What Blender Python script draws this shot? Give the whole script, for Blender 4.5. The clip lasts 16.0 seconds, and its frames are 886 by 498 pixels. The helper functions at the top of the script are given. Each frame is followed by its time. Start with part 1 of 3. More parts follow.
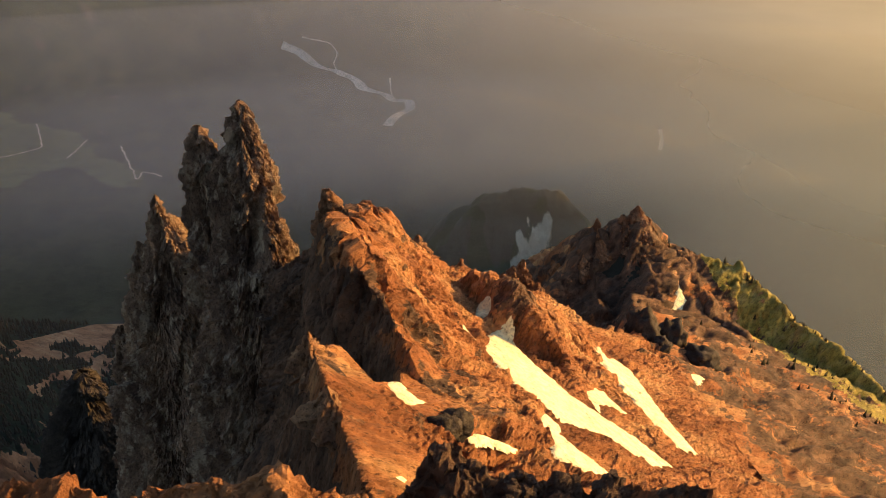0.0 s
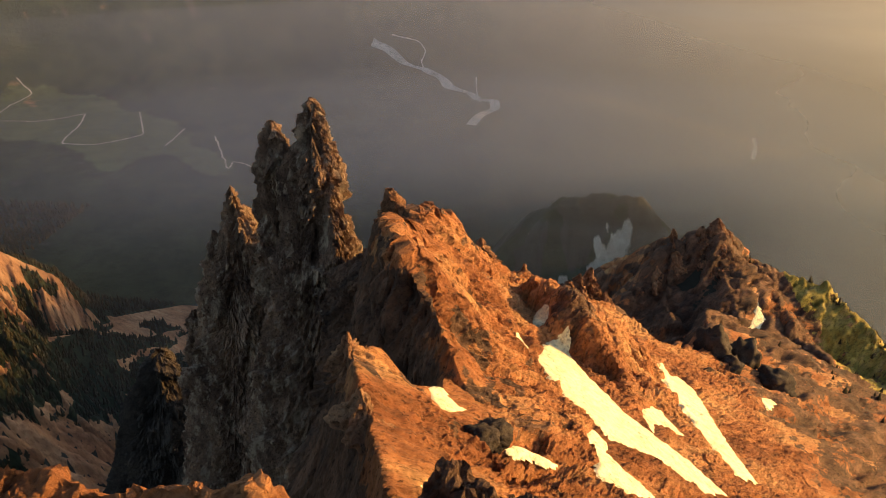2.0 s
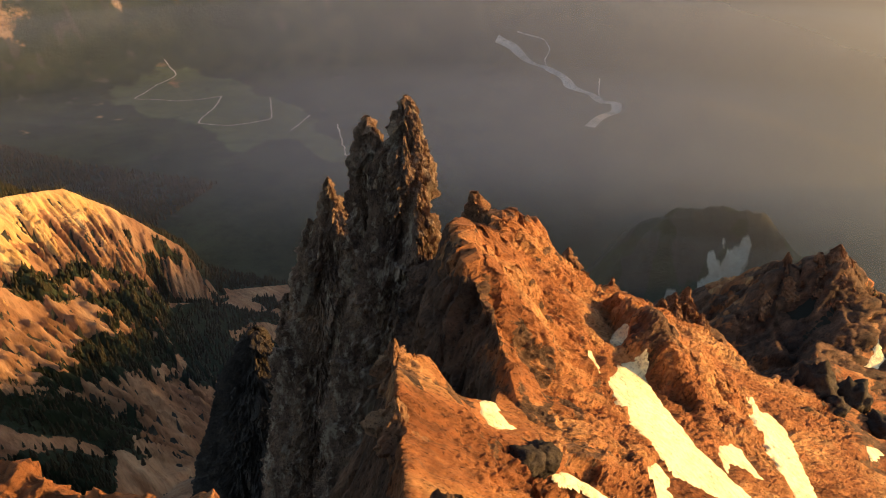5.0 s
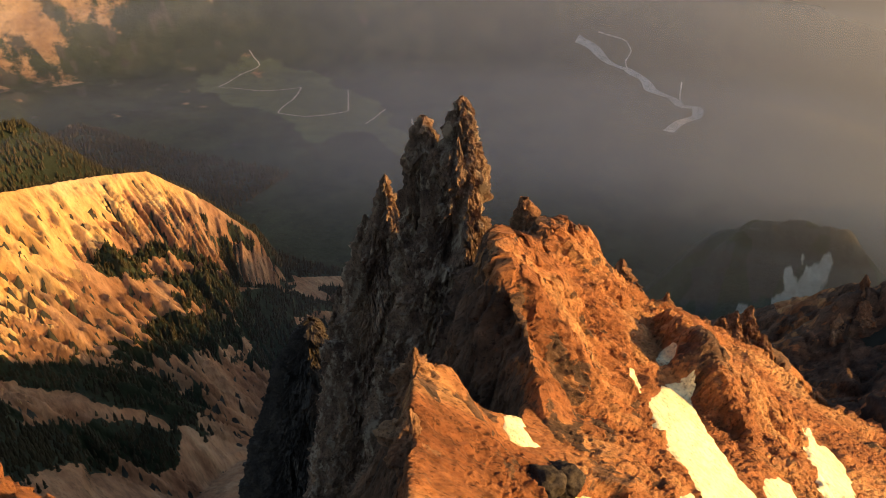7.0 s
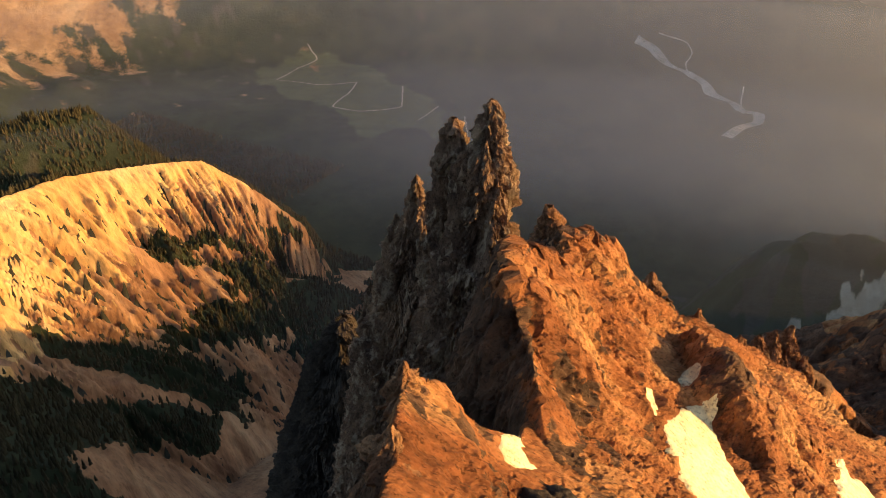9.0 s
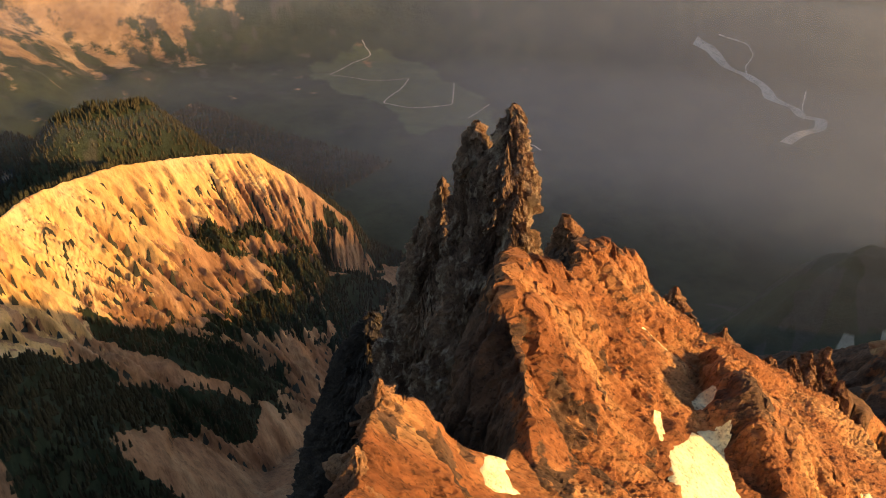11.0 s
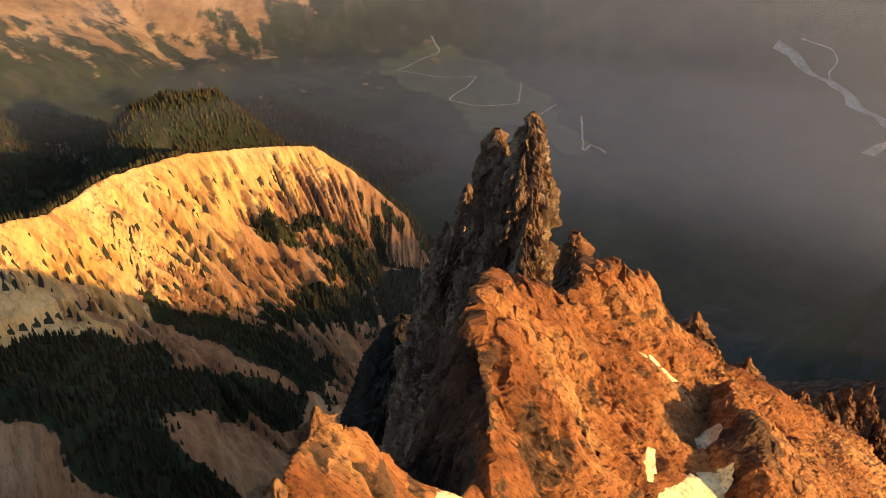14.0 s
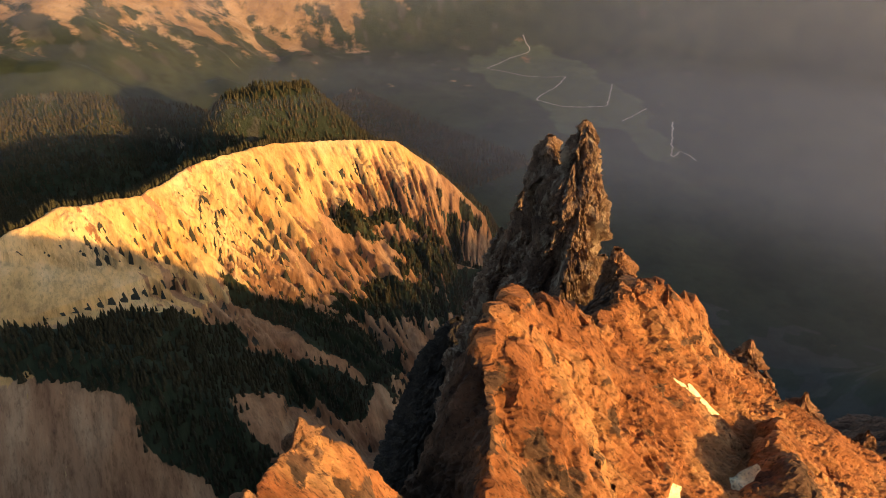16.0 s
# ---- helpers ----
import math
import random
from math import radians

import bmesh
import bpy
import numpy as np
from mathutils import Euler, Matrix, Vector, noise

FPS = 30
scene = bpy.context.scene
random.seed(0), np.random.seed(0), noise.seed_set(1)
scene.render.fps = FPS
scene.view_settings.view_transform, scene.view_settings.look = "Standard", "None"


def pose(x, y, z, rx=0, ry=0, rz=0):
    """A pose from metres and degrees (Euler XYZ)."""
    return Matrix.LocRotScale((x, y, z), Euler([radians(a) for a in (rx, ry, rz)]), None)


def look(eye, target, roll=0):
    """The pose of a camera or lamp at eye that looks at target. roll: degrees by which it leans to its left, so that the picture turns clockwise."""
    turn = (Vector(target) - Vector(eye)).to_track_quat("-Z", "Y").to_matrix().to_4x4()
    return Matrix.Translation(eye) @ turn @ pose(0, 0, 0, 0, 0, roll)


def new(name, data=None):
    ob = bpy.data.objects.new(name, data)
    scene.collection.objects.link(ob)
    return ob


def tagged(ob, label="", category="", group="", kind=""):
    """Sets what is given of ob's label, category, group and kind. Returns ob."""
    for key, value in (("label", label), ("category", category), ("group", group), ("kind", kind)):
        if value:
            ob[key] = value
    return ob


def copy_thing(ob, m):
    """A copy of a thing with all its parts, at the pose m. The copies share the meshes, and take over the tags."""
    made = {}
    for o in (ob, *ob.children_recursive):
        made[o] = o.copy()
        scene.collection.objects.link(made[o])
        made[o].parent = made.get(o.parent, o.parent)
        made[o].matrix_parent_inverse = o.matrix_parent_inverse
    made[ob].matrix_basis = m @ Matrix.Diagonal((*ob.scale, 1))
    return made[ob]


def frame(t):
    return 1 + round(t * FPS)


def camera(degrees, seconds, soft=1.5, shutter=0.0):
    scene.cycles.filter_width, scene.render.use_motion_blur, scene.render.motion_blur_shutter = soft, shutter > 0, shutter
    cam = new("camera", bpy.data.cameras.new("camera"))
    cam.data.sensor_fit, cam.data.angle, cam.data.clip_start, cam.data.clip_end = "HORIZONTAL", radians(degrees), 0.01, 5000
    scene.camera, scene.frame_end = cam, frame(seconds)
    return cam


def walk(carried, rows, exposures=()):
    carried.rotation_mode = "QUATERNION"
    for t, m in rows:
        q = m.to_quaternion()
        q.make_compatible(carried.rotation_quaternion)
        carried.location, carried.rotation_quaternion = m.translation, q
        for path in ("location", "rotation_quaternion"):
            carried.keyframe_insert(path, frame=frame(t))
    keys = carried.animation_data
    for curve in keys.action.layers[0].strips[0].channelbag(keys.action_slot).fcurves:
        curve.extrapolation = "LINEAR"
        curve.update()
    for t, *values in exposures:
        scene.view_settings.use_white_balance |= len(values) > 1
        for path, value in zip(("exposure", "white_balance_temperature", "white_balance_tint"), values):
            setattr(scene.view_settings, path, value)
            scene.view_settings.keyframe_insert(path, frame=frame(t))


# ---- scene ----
cam = camera(63.5, 16.0, soft=1.0)
METRES, EYE, TILT, LEAN, TURN = 100.0, 0.0, -28.0, 0.0, 0.0
ROWS = [
    (0.0, 0.0, 0.0, 0.0, -0.0, 0.0, -0.0),
    (0.5, 0.0206, 0.0038, 0.0036, 1.38, 0.0, -0.59),
    (1.0, 0.0394, 0.0088, 0.0084, 2.96, -0.03, -1.32),
    (1.5, 0.0571, 0.0154, 0.0129, 4.64, -0.09, -2.16),
    (2.0, 0.0751, 0.0217, 0.0186, 6.3, -0.22, -2.98),
    (2.5, 0.0925, 0.0297, 0.0246, 7.81, -0.34, -3.75),
    (3.0, 0.1098, 0.0389, 0.0307, 9.24, -0.48, -4.51),
    (3.5, 0.1272, 0.0494, 0.0372, 10.68, -0.66, -5.26),
    (4.0, 0.1448, 0.0598, 0.0445, 12.13, -0.85, -5.99),
    (6.5, 0.232, 0.1278, 0.0876, 19.56, -2.13, -9.83),
    (7.0, 0.2496, 0.1443, 0.0983, 20.82, -2.41, -10.49),
    (7.5, 0.2675, 0.1631, 0.1096, 21.77, -2.63, -10.99),
    (8.0, 0.2859, 0.1838, 0.1217, 22.74, -2.88, -11.52),
    (8.5, 0.3058, 0.2062, 0.1347, 23.84, -3.16, -12.07),
    (9.0, 0.3264, 0.23, 0.1485, 25.0, -3.46, -12.65),
    (11.5, 0.4334, 0.3663, 0.2269, 30.14, -4.93, -14.87),
    (12.0, 0.4547, 0.3958, 0.2439, 31.23, -5.25, -15.32),
    (12.5, 0.4757, 0.4261, 0.2608, 32.24, -5.56, -15.73),
    (13.0, 0.4961, 0.457, 0.2782, 33.08, -5.83, -16.05),
    (13.5, 0.516, 0.4885, 0.2959, 33.91, -6.1, -16.38),
    (14.0, 0.5354, 0.5205, 0.3136, 34.61, -6.33, -16.64),
    (14.5, 0.5538, 0.5527, 0.3319, 36.18, -6.84, -17.19),
    (15.0, 0.5727, 0.5858, 0.35, 38.36, -7.54, -17.94),
    (15.5, 0.5913, 0.6197, 0.3684, 40.44, -8.24, -18.66),
    (16.0, 0.609, 0.6555, 0.3873, 41.83, -8.73, -19.15),
]
walk(cam, [(t, pose(0, 0, EYE, TILT, LEAN, TURN) @ pose(METRES * x, METRES * y, METRES * z, 90 + pitch, roll, yaw)) for t, x, y, z, yaw, pitch, roll in ROWS])


# ---- world, sun ----
SUN_AZ, SUN_EL = 12.0, 10.5      # degrees: from +x towards +y; above the horizon
sun_dir = Vector((math.cos(radians(SUN_EL)) * math.cos(radians(SUN_AZ)), math.cos(radians(SUN_EL)) * math.sin(radians(SUN_AZ)), math.sin(radians(SUN_EL))))
world = bpy.data.worlds.new("sky")
scene.world = world
world.use_nodes = True
sky = world.node_tree.nodes.new("ShaderNodeTexSky")
sky.sky_type, sky.sun_disc = "NISHITA", False
sky.sun_elevation, sky.sun_rotation = radians(SUN_EL), radians(90.0 - SUN_AZ)
back = world.node_tree.nodes["Background"]
world.node_tree.links.new(sky.outputs[0], back.inputs[0])
sky.dust_density, sky.ozone_density = 2.0, 0.6
back.inputs[1].default_value = 0.11
lamp = bpy.data.lights.new("sun", "SUN")
lamp.energy, lamp.angle, lamp.color = 5.0, radians(0.6), (1.0, 0.57, 0.17)
sun = new("sun", lamp)
sun.matrix_world = look(sun_dir * 900.0, (0, 0, 0))
scene.view_settings.exposure = 1.1


# ---- noise and shaping in arrays ----
PERM = np.random.RandomState(7).permutation(256)
PERM = np.concatenate([PERM, PERM, PERM])
GRAD = np.random.RandomState(11).normal(size=(256, 3))
GRAD /= np.linalg.norm(GRAD, axis=1)[:, None]


def perlin(x, y, z):
    """Gradient noise, about -1 to 1."""
    xi, yi, zi = np.floor(x).astype(np.int64), np.floor(y).astype(np.int64), np.floor(z).astype(np.int64)
    fx, fy, fz = x - xi, y - yi, z - zi
    u, v, w = (f * f * f * (f * (f * 6 - 15) + 10) for f in (fx, fy, fz))
    total = 0.0
    for a in (0, 1):
        for b in (0, 1):
            for c in (0, 1):
                g = GRAD[PERM[PERM[PERM[(xi + a) & 255] + ((yi + b) & 255)] + ((zi + c) & 255)]]
                dot = g[..., 0] * (fx - a) + g[..., 1] * (fy - b) + g[..., 2] * (fz - c)
                total = total + dot * (u if a else 1 - u) * (v if b else 1 - v) * (w if c else 1 - w)
    return total * 1.6


def fbm(x, y, z, octaves=4, gain=0.5):
    total, amp = 0.0, 1.0
    for k in range(octaves):
        total = total + amp * perlin(x + 17.3 * k, y + 9.1 * k, z + 4.7 * k)
        x, y, z, amp = x * 2.03, y * 2.03, z * 2.03, amp * gain
    return total


def crags(x, y, z, octaves=4, gain=0.5):
    """Ridged noise, 0 to about 1.6: sharp edges up, round hollows."""
    total, amp = 0.0, 1.0
    for k in range(octaves):
        total = total + amp * (1 - np.abs(perlin(x + 31.7 * k, y + 5.3 * k, z + 12.9 * k))) ** 2
        x, y, z, amp = x * 2.1, y * 2.1, z * 2.1, amp * gain
    return total


def along(x, y, pts):
    """Of a crest through pts (x, y, z): the distance to it, the crest's height and share of length there, and the side (+1: left of its course)."""
    best = np.full(x.shape, 1e9)
    high, side, share = np.zeros(x.shape), np.ones(x.shape), np.zeros(x.shape)
    for k in range(len(pts) - 1):
        (ax, ay, az), (bx, by, bz) = pts[k], pts[k + 1]
        dx, dy = bx - ax, by - ay
        t = np.clip(((x - ax) * dx + (y - ay) * dy) / (dx * dx + dy * dy), 0, 1)
        px, py = x - ax - t * dx, y - ay - t * dy
        d = np.hypot(px, py)
        near = d < best
        best = np.where(near, d, best)
        high = np.where(near, az + t * (bz - az), high)
        share = np.where(near, (k + t) / (len(pts) - 1), share)
        side = np.where(near, np.where(dx * py - dy * px > 0, 1.0, -1.0), side)
    return best, high, share, side


def smax(a, b, k):
    """The higher of two, with a rounded seam k high."""
    h = np.clip(0.5 + 0.5 * (a - b) / k, 0, 1)
    return b + (a - b) * h + k * h * (1 - h)


def step(a, b, v):
    t = np.clip((v - a) / (b - a), 0, 1)
    return t * t * (3 - 2 * t)


def blocks(x, y, z, seed=0):
    """Broken rock: for the nearest of jittered cells the height of its tilted face (-1 to 1), and the distance to the cell's rim (0 at cracks)."""
    xi, yi, zi = np.floor(x).astype(np.int64), np.floor(y).astype(np.int64), np.floor(z).astype(np.int64)
    f1, f2, val, tilt = np.full(x.shape, 9.0), np.full(x.shape, 9.0), np.zeros(x.shape), np.zeros(x.shape)
    for a in (-1, 0, 1):
        for b in (-1, 0, 1):
            for c in (-1, 0, 1):
                h = PERM[PERM[PERM[(xi + a + seed) & 255] + ((yi + b) & 255)] + ((zi + c) & 255)]
                g = GRAD[h]
                ox, oy, oz = x - xi - a - 0.5 - 0.45 * g[..., 0], y - yi - b - 0.5 - 0.45 * g[..., 1], z - zi - c - 0.5 - 0.45 * g[..., 2]
                d = ox * ox + oy * oy + oz * oz
                g = GRAD[(h * 7 + 91) & 255]
                near = d < f1
                f2 = np.where(near, f1, np.minimum(f2, d))
                val = np.where(near, h / 127.5 - 1, val)
                tilt = np.where(near, g[..., 0] * ox + g[..., 1] * oy + g[..., 2] * oz, tilt)
                f1 = np.where(near, d, f1)
    return 0.5 * val + 1.6 * tilt, np.sqrt(f2) - np.sqrt(f1)


def inside(x, y, pts):
    """How deep (x, y) lies inside the outline pts; negative outside."""
    n, odd = len(pts), np.zeros(x.shape, bool)
    for k in range(n):
        (ax, ay), (bx, by) = pts[k], pts[(k + 1) % n]
        if ay != by:
            odd ^= ((ay > y) != (by > y)) & (x < (bx - ax) * (y - ay) / (by - ay) + ax)
    ring = [(px, py, 0) for px, py in pts] + [(*pts[0], 0)]
    d = along(x, y, ring)[0]
    return np.where(odd, d, -d)


def bump(x, y, cx, cy, r):
    return np.exp(-((x - cx) ** 2 + (y - cy) ** 2) / (r * r))


# ---- materials ----
def rock(name, tones, scale=1.0, relief=0.5, rough=0.9, streak=1.0, veins=None, covers=(), course=None, blend=0.92, contrast=1.0):
    """Rock or scree: two scales of patches between three tones, fine grain, dark cracks, relief. scale: size of the
    grain in metres.
    covers: (attribute, three tones) of what else lies on it: grass, dark outcrops and painted shade, woods."""
    m = bpy.data.materials.new(name)
    m.use_nodes = True
    t = m.node_tree
    p = t.nodes["Principled BSDF"]
    co = t.nodes.new("ShaderNodeTexCoord")
    mp = t.nodes.new("ShaderNodeMapping")
    mp.inputs["Scale"].default_value = (1 / scale, 1 / scale, streak / scale)
    if course is not None:      # drawn out along this compass course, as debris runs downhill
        mp.vector_type = "TEXTURE"
        mp.inputs["Rotation"].default_value = (0, 0, radians(course))
        mp.inputs["Scale"].default_value = (scale / streak, scale, scale / streak)
    t.links.new(co.outputs["Object"], mp.inputs[0])

    def tex(size, detail, seed, rough_=0.6):
        n = t.nodes.new("ShaderNodeTexNoise")
        n.noise_dimensions = "4D"
        n.inputs["W"].default_value = seed
        n.inputs["Scale"].default_value = 1.0 / size
        n.inputs["Detail"].default_value = detail
        n.inputs["Roughness"].default_value = rough_
        t.links.new(mp.outputs[0], n.inputs["Vector"])
        return n.outputs["Fac"]

    def ramp(src, *stops):
        r = t.nodes.new("ShaderNodeValToRGB")
        e = r.color_ramp.elements
        while len(e) < len(stops):
            e.new(0.5)
        for el, (pos, col) in zip(e, stops):
            el.position, el.color = pos, (*col, 1)
        t.links.new(src, r.inputs[0])
        return r.outputs[0]

    def mix(fac, a, b, mode="MIX"):
        n = t.nodes.new("ShaderNodeMix")
        n.data_type, n.blend_type = "RGBA", mode
        for s, v in ((n.inputs[0], fac), (n.inputs[6], a), (n.inputs[7], b)):
            if isinstance(v, (int, float)):
                s.default_value = v
            elif isinstance(v, tuple):
                s.default_value = (*v, 1)
            else:
                t.links.new(v, s)
        return n.outputs[2]

    big = ramp(tex(28, 5, 1.0), (0.36, tones[0]), (0.5, tones[1]), (0.64, tones[2]))
    small = ramp(tex(3.2, 6, 5.0, 0.7), (0.5 - 0.2 * min(contrast, 1.2), (1 - 0.55 * contrast,) * 3), (0.5, (1, 1, 1)), (0.72, (1 + 0.45 * contrast, 1 + 0.4 * contrast, 1 + 0.35 * contrast)))
    col = mix(1.0, big, small, "MULTIPLY")
    for k, (attr, shades) in enumerate(covers):
        at = t.nodes.new("ShaderNodeAttribute")
        at.attribute_name = attr
        other = ramp(tex(12, 6, 30.0 + k), (0.36, shades[0]), (0.5, shades[1]), (0.64, shades[2]))
        add = t.nodes.new("ShaderNodeMath")
        add.operation = "MULTIPLY_ADD"
        t.links.new(tex(5, 5, 40.0 + k, 0.7), add.inputs[0])
        add.inputs[1].default_value = 1.2
        t.links.new(at.outputs["Fac"], add.inputs[2])
        edge = ramp(add.outputs[0], (0.95, (0, 0, 0)), (1.0, (1, 1, 1)))
        edge.node.color_ramp.elements[0].position = blend
        col = mix(edge, col, mix(1.0, other, small, "MULTIPLY"))
    crack = ramp(tex(1.1, 4, 9.0, 0.75), (0.37, (0.33, 0.31, 0.3)), (0.47, (1, 1, 1)))
    col = mix(min(1.0, 0.8 * contrast), col, crack, "MULTIPLY")
    if veins:
        col = mix(ramp(tex(9, 5, 13.0, 0.65), (0.52, (0, 0, 0)), (0.62, (1, 1, 1))), col, veins)
    t.links.new(col, p.inputs["Base Color"])
    p.inputs["Roughness"].default_value = rough
    p.inputs["Specular IOR Level"].default_value = 0.25
    b1 = t.nodes.new("ShaderNodeBump")
    b1.inputs["Strength"].default_value, b1.inputs["Distance"].default_value = relief, 2.2 * scale
    t.links.new(tex(2.2, 8, 21.0, 0.72), b1.inputs["Height"])
    b2 = t.nodes.new("ShaderNodeBump")
    b2.inputs["Strength"].default_value, b2.inputs["Distance"].default_value = min(1.0, relief * 1.2), 1.2 * scale
    t.links.new(tex(0.7, 6, 27.0, 0.8), b2.inputs["Height"])
    t.links.new(b1.outputs[0], b2.inputs["Normal"])
    t.links.new(b2.outputs[0], p.inputs["Normal"])
    return m


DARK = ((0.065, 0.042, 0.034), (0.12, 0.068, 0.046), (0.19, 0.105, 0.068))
WOODS = ((0.018, 0.026, 0.014), (0.026, 0.036, 0.018), (0.04, 0.048, 0.024))
GRASS = ((0.22, 0.185, 0.04), (0.33, 0.27, 0.07), (0.4, 0.3, 0.11))
M_spire = rock("dark andesite", ((0.085, 0.05, 0.038), (0.18, 0.112, 0.08), (0.3, 0.19, 0.13)), 0.6, 1.0, streak=0.55, veins=(0.35, 0.265, 0.2), contrast=1.3)
M_tower = rock("rusty breccia", ((0.15, 0.075, 0.045), (0.27, 0.135, 0.075), (0.37, 0.21, 0.12)), 0.6, 1.0, contrast=1.3)
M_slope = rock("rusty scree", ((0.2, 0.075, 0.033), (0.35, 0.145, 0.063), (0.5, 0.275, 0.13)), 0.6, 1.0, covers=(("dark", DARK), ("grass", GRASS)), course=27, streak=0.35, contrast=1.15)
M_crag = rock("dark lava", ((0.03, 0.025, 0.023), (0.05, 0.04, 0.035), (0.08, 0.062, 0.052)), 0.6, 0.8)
M_ground = rock("valley floor", ((0.035, 0.037, 0.03), (0.045, 0.046, 0.036), (0.06, 0.058, 0.045)), 22.0, 0.3, contrast=0.35, covers=(("woods", WOODS), ("meadow", ((0.055, 0.07, 0.036), (0.068, 0.086, 0.042), (0.082, 0.098, 0.052))), ("bare", ((0.2, 0.12, 0.065), (0.29, 0.185, 0.105), (0.38, 0.27, 0.18))), ("scar", ((0.3, 0.27, 0.22), (0.4, 0.36, 0.3), (0.48, 0.44, 0.37)))), blend=0.84)
M_bad = rock("pale tuff", ((0.55, 0.325, 0.125), (0.67, 0.43, 0.185), (0.74, 0.53, 0.29)), 3.5, 0.35, covers=(("rust_and_shade", ((0.26, 0.13, 0.07), (0.36, 0.19, 0.1), (0.46, 0.28, 0.16))), ("woods", WOODS)), course=-20, streak=0.25, blend=0.94, contrast=0.55)
# the low sun's yellow is put into the snow's base colour
M_snow = rock("old snow", ((0.72, 0.66, 0.43), (0.8, 0.74, 0.49), (0.85, 0.79, 0.54)), 1.0, 0.2, 0.6)
M_leaf = rock("conifer needles", ((0.028, 0.028, 0.015), (0.04, 0.036, 0.019), (0.058, 0.047, 0.026)), 1.5, 0.5)
M_bark = rock("conifer bark", ((0.06, 0.045, 0.035), (0.09, 0.07, 0.05), (0.12, 0.09, 0.07)), 0.3, 0.5)
M_gravel = rock("river gravel", ((0.36, 0.35, 0.34), (0.46, 0.45, 0.44), (0.56, 0.55, 0.54)), 12.0, 0.3)
M_path = rock("bare earth path", ((0.3, 0.27, 0.23), (0.37, 0.34, 0.29), (0.44, 0.41, 0.36)), 6.0, 0.3)


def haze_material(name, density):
    """A flat sheet standing in for mist, denser where the attribute says. density: its tints away from and towards the
    sun, whose glow is painted in.
    """
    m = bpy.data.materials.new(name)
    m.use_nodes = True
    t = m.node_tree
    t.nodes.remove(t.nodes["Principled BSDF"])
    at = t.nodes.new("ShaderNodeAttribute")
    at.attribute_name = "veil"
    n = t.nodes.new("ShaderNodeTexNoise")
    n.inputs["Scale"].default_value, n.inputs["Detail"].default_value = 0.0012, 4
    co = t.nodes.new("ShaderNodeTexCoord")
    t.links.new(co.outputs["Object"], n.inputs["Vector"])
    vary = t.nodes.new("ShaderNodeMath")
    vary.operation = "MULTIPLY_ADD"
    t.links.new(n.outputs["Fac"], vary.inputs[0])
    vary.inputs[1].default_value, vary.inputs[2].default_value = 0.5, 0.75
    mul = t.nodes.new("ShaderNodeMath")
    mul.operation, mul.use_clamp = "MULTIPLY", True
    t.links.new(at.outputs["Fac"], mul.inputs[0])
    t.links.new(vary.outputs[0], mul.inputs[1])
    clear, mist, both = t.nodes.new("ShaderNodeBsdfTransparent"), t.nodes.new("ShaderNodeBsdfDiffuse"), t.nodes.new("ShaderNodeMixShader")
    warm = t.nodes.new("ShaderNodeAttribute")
    warm.attribute_name = "sun_glow"
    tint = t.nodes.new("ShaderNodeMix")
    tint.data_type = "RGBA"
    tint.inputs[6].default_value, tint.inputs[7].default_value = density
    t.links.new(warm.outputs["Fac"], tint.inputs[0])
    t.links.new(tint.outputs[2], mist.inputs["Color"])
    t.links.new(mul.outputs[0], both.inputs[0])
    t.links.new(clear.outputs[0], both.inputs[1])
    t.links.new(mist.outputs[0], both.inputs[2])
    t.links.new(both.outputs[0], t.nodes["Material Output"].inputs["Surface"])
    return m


# ---- mesh helpers ----
def mesh_ob(name, verts, faces, mat, smooth=False, attrs=None):
    me = bpy.data.meshes.new(name)
    verts, faces = np.asarray(verts, np.float32), np.asarray(faces, np.int32)
    me.vertices.add(len(verts))
    me.vertices.foreach_set("co", verts.ravel())
    n = faces.shape[1]
    me.loops.add(faces.size)
    me.loops.foreach_set("vertex_index", faces.ravel())
    me.polygons.add(len(faces))
    me.polygons.foreach_set("loop_start", np.arange(0, faces.size, n, dtype=np.int32))
    me.polygons.foreach_set("use_smooth", np.full(len(faces), smooth))
    me.update(calc_edges=True)
    for key, values in (attrs or {}).items():
        me.attributes.new(key, "FLOAT", "POINT").data.foreach_set("value", np.asarray(values, np.float32).ravel())
    me.materials.append(mat)
    return new(name, me)


def quads(rows, cols, wrap=False):
    i, j = np.meshgrid(np.arange(rows - 1), np.arange(cols if wrap else cols - 1), indexing="ij")
    k = (j + 1) % cols
    return np.stack([i * cols + j, i * cols + k, (i + 1) * cols + k, (i + 1) * cols + j], -1).reshape(-1, 4)


def grid_normals(p):
    gu, gv = np.gradient(p, axis=0), np.gradient(p, axis=1)
    n = np.cross(gu, gv)
    return n / np.maximum(np.linalg.norm(n, axis=-1, keepdims=True), 1e-9)


